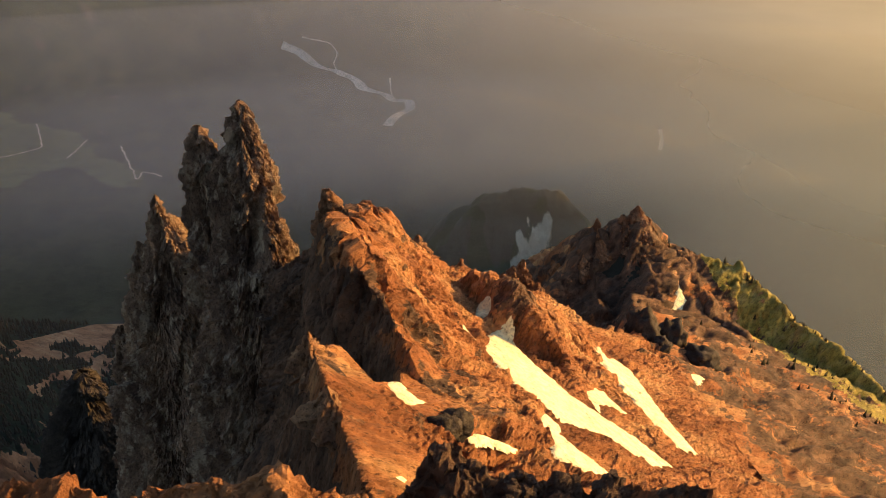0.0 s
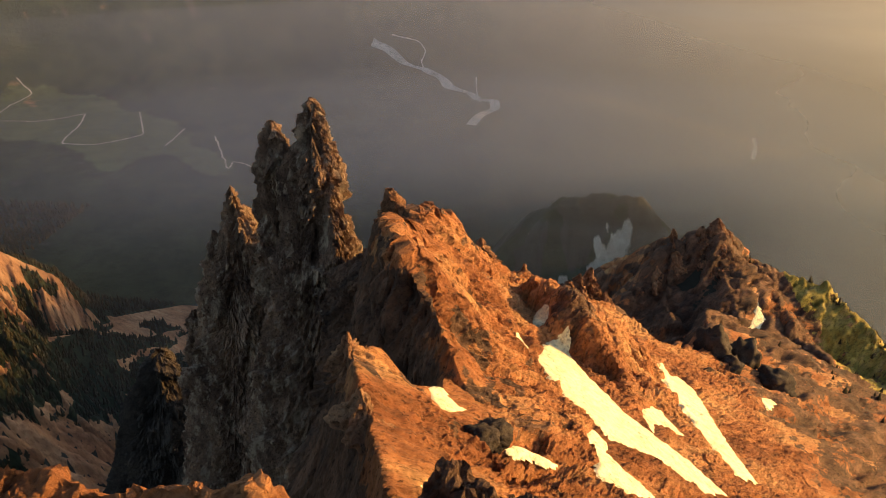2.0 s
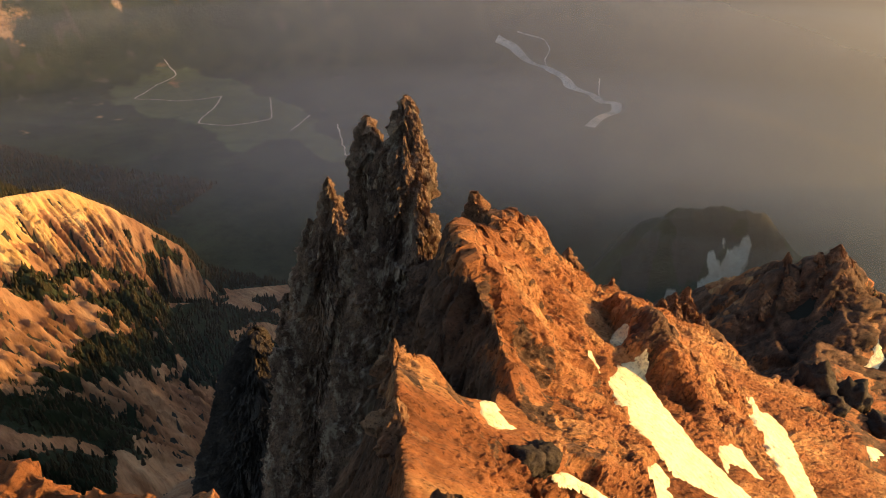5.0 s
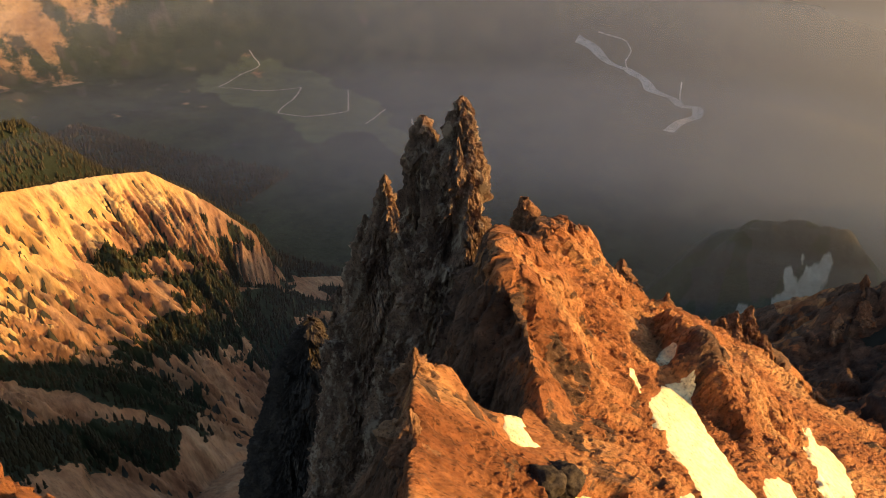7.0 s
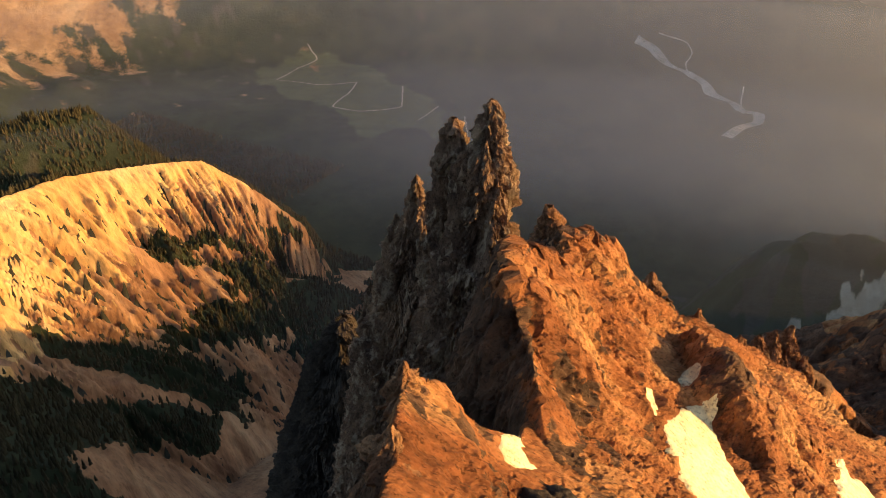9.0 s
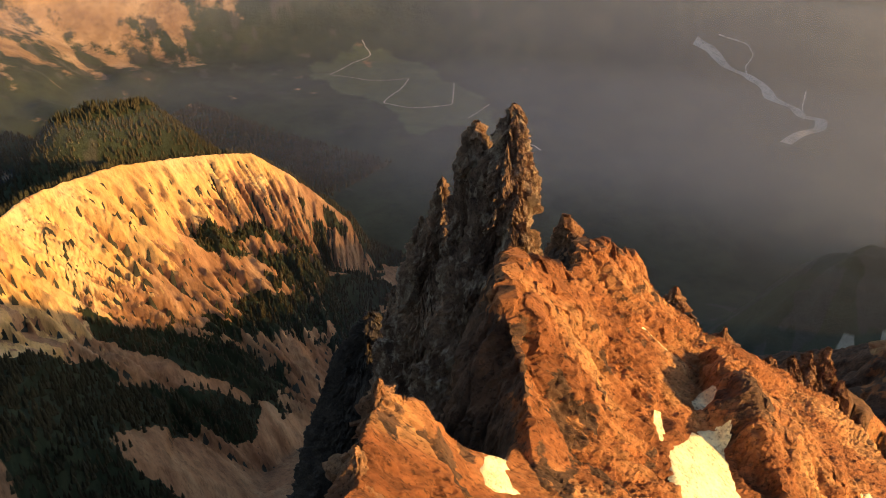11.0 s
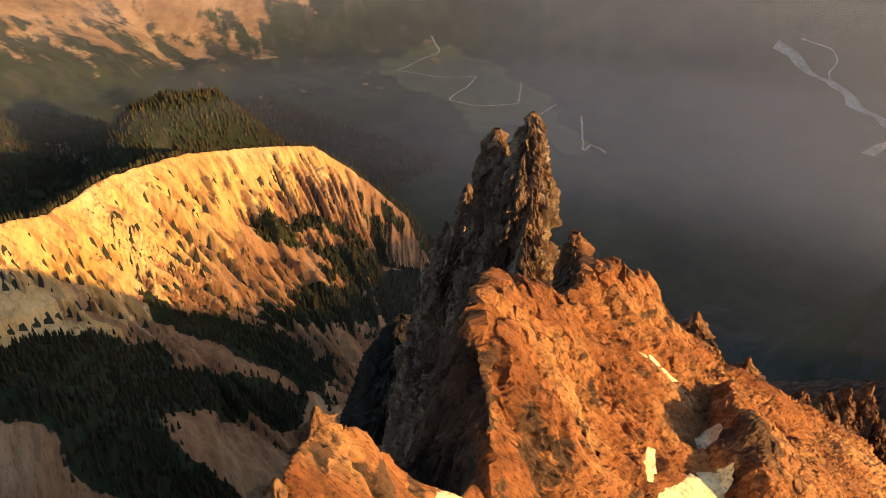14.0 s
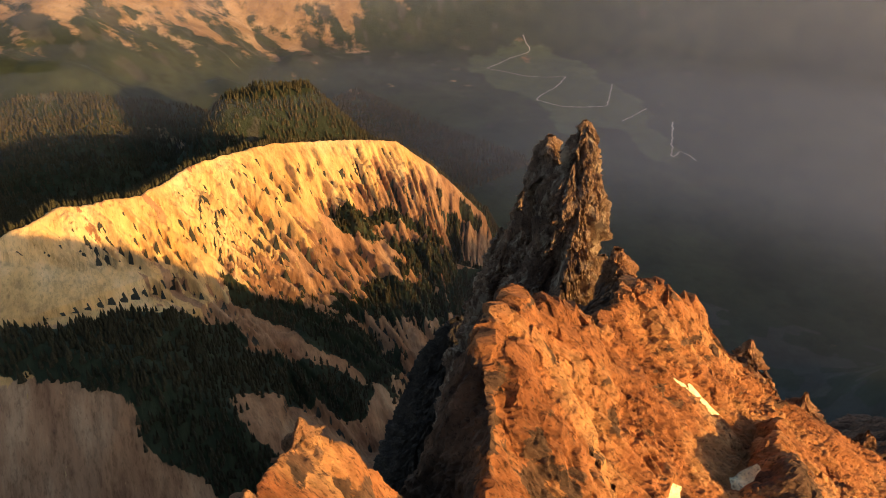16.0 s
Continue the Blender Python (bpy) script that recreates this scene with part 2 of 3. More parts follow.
def field(name, box, gap, height, mat, rough=None, keep=None, smooth=True, marks=None):
    """A piece of land over box (x0, x1, y0, y1): height(x, y), then pushed along its normals by rough(x, y, z). keep(x, y, z): the part that stays."""
    xs, ys = np.arange(box[0], box[1] + gap, gap), np.arange(box[2], box[3] + gap, gap)
    x, y = np.meshgrid(xs, ys, indexing="ij")
    p = np.stack([x, y, height(x, y)], -1)
    if rough:
        p = p + grid_normals(p) * rough(p[..., 0], p[..., 1], p[..., 2])[..., None]
    at = {k: fn(x, y, p[..., 2]).ravel() for k, fn in (marks or {}).items()}
    f = quads(*x.shape)
    v = p.reshape(-1, 3)
    if keep is not None:
        ok = keep(x, y, p[..., 2]).ravel()
        f = f[ok[f].any(axis=1)]
        used = np.zeros(len(v), bool)
        used[f] = True
        f = (np.cumsum(used) - 1)[f]
        v = v[used]
        at = {k: a[used] for k, a in at.items()}
    return mesh_ob(name, v, f, mat, smooth, at)


def shaft(levels, turn, gap, rough, fine):
    """A faceted rock shaft: levels of (z, x, y, half length, half width) from the foot up, its long side turned by turn degrees; the sunny end is cut
    off square to +x. rough: large relief, less towards the tip; fine: small relief. Gives vertices and faces."""
    lv = np.array(levels, float)
    n = max(int((lv[-1, 0] - lv[0, 0]) / gap), 8)
    z = np.linspace(lv[0, 0], lv[-1, 0], n)
    cx, cy, a, b = (np.interp(z, lv[:, 0], lv[:, k])[:, None] for k in (1, 2, 3, 4))
    m = max(int(2 * math.pi * lv[:, 3].max() * 0.75 / gap), 24)
    w = np.linspace(0, 2 * math.pi, m, endpoint=False)[None]
    zz = np.repeat(z[:, None], m, 1)
    r = np.full((n, m), 1e6)
    for at, reach in ((turn - 90, 0.85 * b), (turn - 68, b * 1.15), (turn + 90, 0.85 * b), (turn + 50, 0.7 * a), (turn + 28, 0.8 * a), (turn + 180, 0.72 * a), (turn + 145, 0.8 * a), (turn - 140, 0.75 * a)):
        lean = radians(at) + 0.1 * np.sin(zz / 17.0 + at)
        r = np.minimum(r, reach / np.maximum(np.cos(w - lean), 0.05))
    r = np.minimum(r, 1.0 * a)
    p = np.stack([cx + r * np.cos(w), cy + r * np.sin(w), zz], -1)
    nor = np.stack([np.cos(w) + 0 * zz, np.sin(w) + 0 * zz, np.full((n, m), 0.12)], -1)
    size = np.clip(np.minimum(a, b) / 13.0, 0.1, 1.0)
    small = np.clip(np.minimum(a, b) / 3.0, 0.15, 1.0)
    p = p + nor * (rough(p[..., 0], p[..., 1], p[..., 2]) * size + fine(p[..., 0], p[..., 1], p[..., 2]) * small)[..., None]
    f = quads(n, m, True)
    return p.reshape(-1, 3), f


# ---- the land's large forms ----
FIN = [(6, 58, -92), (-5, 76, -98), (-13, 90, -95), (-29, 128, -90.5), (-24, 134, -98), (-21, 141, -110), (-13, 148, -122)]
SPUR = [(7, 137, -130), (-2, 151, -127), (-11, 160, -115), (-21, 171, -97), (-28, 178, -91), (-33, 194, -96), (-28, 207, -102), (-24, 219, -109), (-36, 254, -119)]
SKYLINE = [(-52, 262, -138), (-34, 257, -118), (-27, 272, -130), (-20, 289, -146), (-10, 304, -161), (3, 312, -171), (14, 319, -182), (27, 350, -214), (51, 398, -236), (60, 384, -248), (80, 362, -253), (105, 346, -253)]
PEAK = [(92, 500, -300), (112, 520, -282), (127, 533, -261), (136, 537, -268), (161, 538, -253), (178, 540, -275), (195, 540, -287), (254, 533, -299), (291, 502, -330), (320, 459, -343), (340, 415, -356), (380, 330, -400)]
PEAK_RIBS = [[(161, 538, -257), (172, 490, -300), (178, 440, -318), (172, 400, -300)], [(127, 533, -266), (120, 495, -300), (125, 450, -305), (135, 400, -280)], [(195, 540, -290), (225, 480, -318), (255, 420, -338), (280, 370, -350)]]
# added ridge hidden by the peak; its heights set the bluff's shadow line
HIDDEN_RIDGE = [(161, 538, -262), (190, 640, -315), (208, 720, -345), (222, 800, -395), (235, 900, -480), (250, 1050, -600), (270, 1250, -760)]
EDGE = [(20, 40, 0), (-13, 90, 0), (-29, 128, 0), (-21, 141, 0), (-11, 149, 0), (-12, 160, 0), (-22, 171, 0), (-29, 178, 0), (-33, 194, 0), (-28, 207, 0), (-24, 219, 0), (-36, 256, 0), (-20, 287, 0), (3, 309, 0), (14, 316, 0), (28, 327, 0),
        (55, 334, 0), (84, 327, 0), (112, 342, 0), (128, 400, 0), (146, 470, 0), (161, 538, 0), (195, 540, 0), (254, 533, 0), (291, 502, 0), (340, 415, 0), (380, 330, 0), (420, 100, 0)]


def slope_plane(x, y):
    return -83.1 - 0.555 * x - 0.283 * y


def massif(x, y):
    """The sunlit slope with its crests, from the foreground to the second peak."""
    s = slope_plane(x, y)
    s = s + 22 * bump(x, y, 300, 420, 130) + 0.0002 * np.maximum(x - 120, 0) ** 2
    z = np.full(x.shape, -2000.0)
    jag = fbm(x / 9, y / 9, 0 * x + 2.5, 3)
    for pts, right, left, k, jags in ((FIN, 0.8, 3.4, 1, 1.4), (SPUR, 1.25, 3.2, 2, 4.0), (SKYLINE, 0.95, 1.9, 2, 4.0), (PEAK, 1.0, 1.0, 4, 3.5), (HIDDEN_RIDGE, 0.8, 0.8, 8, 2.0)):
        d, h, t, side = along(x, y, pts)
        z = smax(z, h + jags * jag * np.exp(-d / 12) - d * np.where(side < 0, right, left), k)
    for pts in PEAK_RIBS:
        d, h, t, side = along(x, y, pts)
        z = smax(z, h + 4 * jag - d * 0.85, 3)
    # a rib of dark rock beside the upper snow
    d, h, t, side = along(x, y, [(12, 275, -160), (20, 252, -148), (27, 240, -144), (34, 233, -149), (46, 222, -163)])
    z = smax(z, h + 4 * jag - d * np.where(side < 0, 1.4, 0.9), 2)
    # a low rib in front of the snow hollow
    d = along(x, y, [(-17, 235, 0), (-8, 245, 0), (3, 251, 0)])[0]
    z, s = z + 2.5 * np.exp(-(d / 4) ** 2), s + 2.5 * np.exp(-(d / 4) ** 2)
    d, _, _, side = along(x, y, EDGE)
    s = np.where(side < 0, s, s - 2.6 * d)
    return smax(z, s, 4)


# old snow lying on the slopes: outlines on the plan
SNOWS = {
    "main": [(14, 204), (18, 225), (20, 231), (26, 232), (28, 226), (34, 215), (42, 204), (46, 198), (54, 194), (52, 204), (53, 211), (58, 217), (62, 219), (69, 206), (65, 203), (57, 202), (55, 192), (65, 187), (76, 175), (67, 168), (57, 171), (44, 171), (36, 169), (30, 178), (24, 186), (18, 196)],
    "arm": [(28, 164), (31, 173), (36, 168), (35, 161), (41, 155), (47, 150), (38, 142), (30, 145), (31, 153)],
    "second": [(72, 275), (74, 284), (77, 271), (82, 276), (88, 268), (89, 240), (91, 217), (94, 200), (85, 196), (80, 209), (74, 230), (72, 249)],
    "top": [(14, 250), (20, 244), (20, 238), (16, 235), (12, 240)],
    "strip": [(5, 216), (8, 220), (11, 213), (13, 206), (11, 203), (8, 207)],
    "gully": [(-18, 157), (-12, 153), (-9, 146), (-4, 144), (-6, 140), (-10, 138), (-13, 140), (-15, 147)],
    "low": [(5, 135), (9, 139), (14, 140), (19, 140), (18, 137), (11, 136), (7, 134)],
    "foot": [(-10, 96), (-7, 99), (-5, 100), (-7, 96)],
    "peak": [(193, 508), (194, 497), (198, 492), (191, 481), (178, 475), (188, 492)],
    "patch": [(133, 313), (143, 321), (146, 316), (134, 300)],
    "hollow": [(-15, 242), (-9, 257), (-4, 260), (2, 262), (0, 256), (-7, 254), (-12, 243)],
}


def snow_depth(x, y):
    m = np.full(x.shape, -99.0)
    for pts in SNOWS.values():
        m = np.maximum(m, inside(x, y, pts))
    return m


def rockiness(x, y):
    """1 on the broken crests, about 0.25 on the scree."""
    d = np.minimum(along(x, y, SPUR)[0], along(x, y, SKYLINE)[0])
    d = np.minimum(d, np.minimum(along(x, y, PEAK)[0] * 0.45, along(x, y, FIN)[0] * 1.6))
    n = fbm(x / 30, y / 30, 0 * x + 8, 3)
    return np.clip(1.15 - d / 55 + 0.5 * n, 0.22, 1.0)


def massif_rough(x, y, z):
    u, v = x * 0.89 + y * 0.455, y * 0.89 - x * 0.455
    rk = rockiness(x, y)
    still = 1 - step(-2.0, 1.5, snow_depth(x, y))
    wv = v + 6 * fbm(x / 30, y / 30, z / 30, 2)
    ribs = crags(u / 100, wv / 20, z / 160, 5, 0.58) - 1.25
    fine = crags(u / 26, wv / 5, z / 40, 4, 0.64) - 1.3
    b1, _ = blocks(u / 16, wv / 7, z / 18)
    b2, _ = blocks(u / 5, wv / 3.0, z / 6, 40)
    b3, _ = blocks(x / 1.5, y / 1.5, z / 1.6, 80)
    knobs = np.maximum(crags(x / 11, y / 11, z / 11, 4, 0.6) - 1.35, 0)
    far = 1 + 0.9 * step(100, 170, x) - 1.2 * step(210, 260, x)
    r = far * 7.5 * ribs * (0.35 + 0.65 * rk) + (0.35 + 0.75 * rk) * 1.3 * fine + rk * (1.5 * b1 + 0.8 * b2 + 2.6 * knobs) + (0.3 + 0.25 * rk) * b3
    r = np.minimum(r, 1.6 + 0.45 * r)
    r = r * (0.25 + 0.75 * step(5, 32, along(x, y, FIN[1:])[0]))
    return r * np.maximum(still, 0.05)


# ---- valley and hills ----
BLUFF = [(-1271, 298, -590), (-1319, 411, -585), (-1351, 583, -623), (-1407, 714, -622), (-1426, 900, -624), (-1397, 1132, -660), (-1344, 1280, -691), (-1304, 1369, -771), (-1201, 1497, -931), (-1146, 1543, -1072)]
SPUR_LOW = [(-1290, 880, -715), (-1233, 930, -743), (-1161, 1109, -886), (-999, 1275, -955), (-900, 1400, -1060)]
UPLAND = [(-1250, 150, -560), (-1000, 200, -600), (-850, 330, -650), (-720, 480, -800), (-620, 650, -1000)]
FLANK = [(40, -300, -200), (0, 40, -160), (-30, 180, -190), (-90, 300, -330), (-165, 345, -400), (-265, 395, -480), (-420, 520, -700), (-520, 640, -950)]
# unseen ridge added on the sun's side to shade the lower bluff
SHADE_RIDGE = [(1900, 1150, -190), (1900, 1350, -222), (1900, 1450, -262), (1900, 1570, -316), (1900, 1800, -330), (1900, 2080, -345), (1900, 2260, -520)]
MESA = [(-2040, 1200, -690), (-2005, 1290, -672), (-1955, 1390, -684)]


def valley(x, y):
    r = np.hypot(x, y)
    o = 0 * x
    z = -1125 + 0.04 * np.maximum(r - 1500, 0) + 25 * fbm(x / 900, y / 900, o, 3)
    z = z + 540 * step(4150, 4900, r)
    z = z + (400 * bump(x, y, 75, 1530, 230) + 300 * bump(x, y, 350, 1480, 190) + 120 * bump(x, y, 560, 1400, 150)) * (1 + 0.12 * fbm(x / 130, y / 130, o + 2, 4))
    far = -965 - 0.2 * (x + 2000) - 0.4 * np.maximum(y * 0.8 + x * 0.33, -100) + 75 * fbm(x / 500, y / 500, o + 3, 4)
    z = smax(z, np.where(x < -1300, far, -3000.0), 60)
    for pts, left, right, k in ((SPUR_LOW, 0.6, 0.62, 8), (UPLAND, 0.35, 0.4, 30), (HIDDEN_RIDGE, 0.8, 0.8, 20)):
        d, h, t, side = along(x, y, pts)
        z = smax(z, h - d * np.where(side > 0, left, right), k)
    d, h, t, side = along(x, y, SHADE_RIDGE)
    z = smax(z, h - 2.2 * d, 10)
    d, h, t, side = along(x, y, MESA)
    z = smax(z, h - 1.1 * np.maximum(d - 35, 0) + 8 * fbm(x / 60, y / 60, o, 2), 12)
    d, h, t, side = along(x, y, BLUFF)
    q = t * 9 * 185 + 16 * fbm(x / 260, y / 260, o, 2)
    gull = (crags(q / 50, d / 420, o + 1, 3, 0.66) - 1.1) * 40 * step(-5, 120, d) + (crags(q / 17, d / 420, o + 4, 3, 0.6) - 1.1) * 14 * step(0, 30, d)
    face = h + 4 * fbm(x / 60, y / 60, o + 5, 2) - np.where(d < 150, 0.74 * d, 111 + 0.57 * (d - 150)) + gull
    z = smax(z, np.where(side > 0, h - 0.5 * d + 10 * fbm(x / 90, y / 90, o, 3), face), 3)
    d, h, t, side = along(x, y, FLANK)
    z = smax(z, h - d * np.where(side > 0, 1.0, 0.8) + 25 * (crags(x / 120, y / 120, o, 4) - 0.9), 20)
    return smax(z, np.where((x > 0) & (y > -400), slope_plane(x, y) - 140 - 0.9 * np.maximum(y - 380, 0), -3000.0) - 0.8 * np.maximum(-x, 0), 20)


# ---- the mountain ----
def dark_rock_and_shade(x, y, z):
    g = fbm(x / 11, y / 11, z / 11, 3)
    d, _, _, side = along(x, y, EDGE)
    # sides beyond EDGE darkened: their shade is put into the colour
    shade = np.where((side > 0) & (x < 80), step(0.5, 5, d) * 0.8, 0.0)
    # random outcrops and duller scree, plus shade painted on the spur's nose
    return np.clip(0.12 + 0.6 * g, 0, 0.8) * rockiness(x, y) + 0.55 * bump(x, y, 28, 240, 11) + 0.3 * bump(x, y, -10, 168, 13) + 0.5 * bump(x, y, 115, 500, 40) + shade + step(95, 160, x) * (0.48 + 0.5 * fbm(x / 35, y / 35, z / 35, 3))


TURF_EDGE = [(215, 545, 0), (240, 500, 0), (262, 440, 0), (278, 380, 0), (290, 300, 0)]


def green(x, y, z):
    d, h, t, side = along(x, y, TURF_EDGE)
    return np.where((side > 0) & (y < 565), 0.40 + 0.004 * np.minimum(d, 60), 0.0) + 0.3 * fbm(x / 26, y / 26, 0 * x, 3) * (x > 200)


ridge = field("mountain_ridge", (-72, 128, 62, 345), 0.45, massif, M_slope, massif_rough, smooth=False, marks={"dark": dark_rock_and_shade})
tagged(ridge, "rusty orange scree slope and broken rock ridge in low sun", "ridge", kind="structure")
near_slope = field("mountain_slope", (-95, 215, -70, 66), 1.5, lambda x, y: massif(x, y) - 1.5, M_slope, massif_rough, marks={"dark": dark_rock_and_shade})
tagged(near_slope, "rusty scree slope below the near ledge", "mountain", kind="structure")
side_slope = field("mountain_slope", (124, 440, 60, 186), 1.8, lambda x, y: massif(x, y) - 1.5, M_slope, massif_rough, marks={"dark": dark_rock_and_shade})
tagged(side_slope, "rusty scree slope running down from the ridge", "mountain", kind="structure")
far_peak = field("mountain_slope", (-40, 440, 180, 900), 1.6, lambda x, y: massif(x, y) - 5.0 * (x < 124) * (y < 341), M_slope, massif_rough, keep=lambda x, y, z: (x > 115) | (y > 330), marks={"dark": dark_rock_and_shade, "grass": green})
tagged(far_peak, "reddish pinnacled peak with a grassy shoulder beyond the ridge", "mountain", kind="structure")

for key, pts in SNOWS.items():
    xs, ys = [p[0] for p in pts], [p[1] for p in pts]
    gap = 0.6 if key != "peak" else 1.0
    lift = lambda x, y, pts=pts: massif(x, y) + np.clip(inside(x, y, pts) + 0.9 * fbm(x / 2.5, y / 2.5, 0 * x, 3), -1.5, 1.0) * 0.6 + 0.12 * fbm(x / 6, y / 6, 0 * x, 2)
    ob = field("snow_patch", (min(xs) - 3, max(xs) + 3, min(ys) - 3, max(ys) + 3), gap, lift, M_snow, keep=lambda x, y, z, pts=pts: inside(x, y, pts) + 1.3 * fbm(x / 2.5, y / 2.5, 0 * x, 3) > -0.3)
    tagged(ob, "bright old snow patch lying on the scree", "snow patch", "snow patches on the slope")

LEDGE = [(-80, 26, -56), (-50, 38, -50), (-37, 44, -45), (-28, 45, -48), (-15, 46, -46), (-5, 51, -56), (4, 52, -66)]
OUTCROP = [(-7, 66, -72), (-2, 69, -67), (2, 70, -66), (8, 68, -70), (20, 69, -71), (32, 66, -69), (46, 60, -79), (60, 50, -95)]


def crest_field(pts, near, far, jag):
    def height(x, y):
        d, h, t, side = along(x, y, pts)
        return h + jag * fbm(x / 4, y / 4, 0 * x + 1, 3) * np.exp(-d / 8) - d * np.where(side < 0, near, far)
    return height


def broken(size):
    def rough(x, y, z):
        b1, _ = blocks(x / (5 * size), y / (5 * size), z / (5 * size))
        b2, _ = blocks(x / (1.8 * size), y / (1.8 * size), z / (2 * size), 33)
        b3, _ = blocks(x / (0.8 * size), y / (0.8 * size), z / (0.8 * size), 66)
        big = crags(x / (9 * size), y / (9 * size), z / (9 * size), 4, 0.55) - 1.2
        return size * (1.5 * big + 0.6 * b1 + 0.4 * b2 + 0.22 * b3)
    return rough


ledge = field("rock_ledge", (-85, 16, 0, 80), 0.3, crest_field(LEDGE, 0.8, 2.4, 1.0), M_slope, broken(0.8), keep=lambda x, y, z: z > -115, smooth=False, marks={"dark": lambda x, y, z: 0.25 * fbm(x / 6, y / 6, z / 6, 3)})
tagged(ledge, "rough rusty orange rock ledge lit by the low sun", "rock ledge", kind="structure")
# dark cover thickest at the left end, thinning towards +x
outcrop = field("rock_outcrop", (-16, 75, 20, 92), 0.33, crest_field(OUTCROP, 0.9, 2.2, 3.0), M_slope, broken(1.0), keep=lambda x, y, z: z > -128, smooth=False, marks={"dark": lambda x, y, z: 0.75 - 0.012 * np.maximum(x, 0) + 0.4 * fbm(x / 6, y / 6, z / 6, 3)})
tagged(outcrop, "dark jagged rock outcrop with broken pinnacles, darkest at its left end", "rock outcrop")


def spire_rough(x, y, z):
    w = 3 * fbm(x / 16, y / 16, z / 20, 2)
    b1, _ = blocks((x + w) / 12, (y + w) / 12, z / 34)
    return 4.5 * (crags((x + w) / 20, (y + w) / 20, z / 60, 3, 0.55) - 1.15) + 3.2 * b1


def spire_fine(x, y, z):
    b1, _ = blocks(x / 4.5, y / 4.5, z / 11, 20)
    b2, _ = blocks(x / 1.8, y / 1.8, z / 2.8, 70)
    return 1.5 * b1 + 0.9 * b2 + 1.3 * (crags(x / 5, y / 5, z / 11, 4, 0.66) - 1.25)


def spire(name, label, shafts, mat, gap=0.6):
    ob = tagged(new(name), label, "rock spire")
    for lv, turn in shafts:
        mesh_ob("shaft", *shaft(lv, turn, gap, spire_rough, spire_fine), mat).parent = ob
    return ob


for x, y, z, h, r in ((27, 350, -205, 36, 8), (36, 368, -214, 30, 6), (43, 382, -217, 34, 6.5), (50, 392, -219, 44, 8), (60, 386, -231, 34, 7), (9, 315, -175, 10, 4), (-29, 127, -89.5, 9, 3.0), (-23, 112, -92, 7, 3.0), (-12, 308, -158, 10, 4), (71, 376, -240, 22, 5), (82, 366, -248, 18, 5), (92, 358, -254, 16, 5)):
    spire("rock_pinnacle", "small rusty rock pinnacle on the crest", [([(z - h, x, y, 2.4 * r, 1.9 * r), (z - 0.5 * h, x, y, 1.4 * r, r), (z - 0.2 * h, x, y, 0.8 * r, 0.55 * r), (z + 2, x, y, 0.15 * r, 0.15 * r)], -50)], M_tower, 0.5)
for x, y, z, h, r in ((127, 533, -257, 30, 7), (150, 537, -256, 26, 8), (161, 538, -248, 34, 9), (170, 539, -258, 24, 7), (112, 520, -278, 22, 7)):
    spire("rock_pinnacle", "craggy brown pinnacle of the far peak", [([(z - h, x, y, 2.4 * r, 1.9 * r), (z - 0.5 * h, x, y, 1.3 * r, r), (z - 0.2 * h, x, y, 0.7 * r, 0.55 * r), (z + 2, x, y, 0.15 * r, 0.15 * r)], -40)], M_tower, 0.8)
spire("rock_spire", "tall dark jagged double-topped rock spire on the ridge", [
    ([(-340, -66, 262, 85, 62), (-250, -76, 272, 56, 44), (-200, -86, 282, 38, 30), (-165, -88.5, 289, 28, 18.5), (-140, -89, 294, 22, 13.5), (-115, -88.5, 297, 13.2, 9.2), (-102, -88, 298, 8, 6.4), (-95, -87, 298, 4.8, 4), (-91, -87, 298, 2.4, 2.4), (-87, -87, 298, 0.6, 0.6)], -35),
    ([(-260, -112, 300, 26, 22), (-200, -111, 303, 17, 15), (-160, -110, 305, 13.5, 12), (-135, -110, 306, 11.5, 9.5), (-118, -109, 307, 9.5, 7.5), (-110, -108.5, 307, 7, 5.5), (-105, -109, 307, 5, 4), (-101.5, -110, 307, 1.6, 1.4)], -25),
    # unseen rear shaft added to keep sun off the needle's lower part
    ([(-330, -96, 336, 44, 32), (-210, -96, 336, 24, 20), (-180, -95, 335, 12, 10), (-164, -95, 334, 2, 2)], -60)], M_spire)
spire("rock_needle", "dark rock needle beside the spire with a sunlit tip", [
    ([(-420, -160, 330, 76, 50), (-300, -158, 336, 46, 30), (-240, -156, 339, 31, 22), (-214, -155, 341, 26, 18), (-190, -150, 342, 17.5, 13), (-180, -148, 342, 14.5, 11), (-170, -149, 343, 10, 8), (-161, -150.5, 343, 5.5, 4.5), (-154, -150.5, 343, 3, 2.5), (-150, -150.5, 343, 0.8, 0.8)], -20),
    ([(-250, -172, 342, 12, 10), (-195, -165, 342, 6, 6), (-178, -164, 342, 2, 2)], 0),
    ([(-330, -196, 345, 18, 14), (-260, -190, 346, 8, 7), (-235, -188, 346, 2, 2)], 10)], M_spire)
spire("rock_tower", "broken rusty rock tower at the head of the ridge", [
    ([(-170, -44, 262, 22, 16), (-135, -44, 264, 11, 8), (-124, -45, 264, 5.5, 4.5), (-119, -46, 264, 4, 3.5), (-113.5, -46.5, 264, 1.5, 1.2)], -60),
    ([(-140, -37, 258, 7, 6), (-122, -36.5, 258, 3, 2.5), (-117, -36.5, 258, 1, 1)], -60)], M_tower, 0.4)
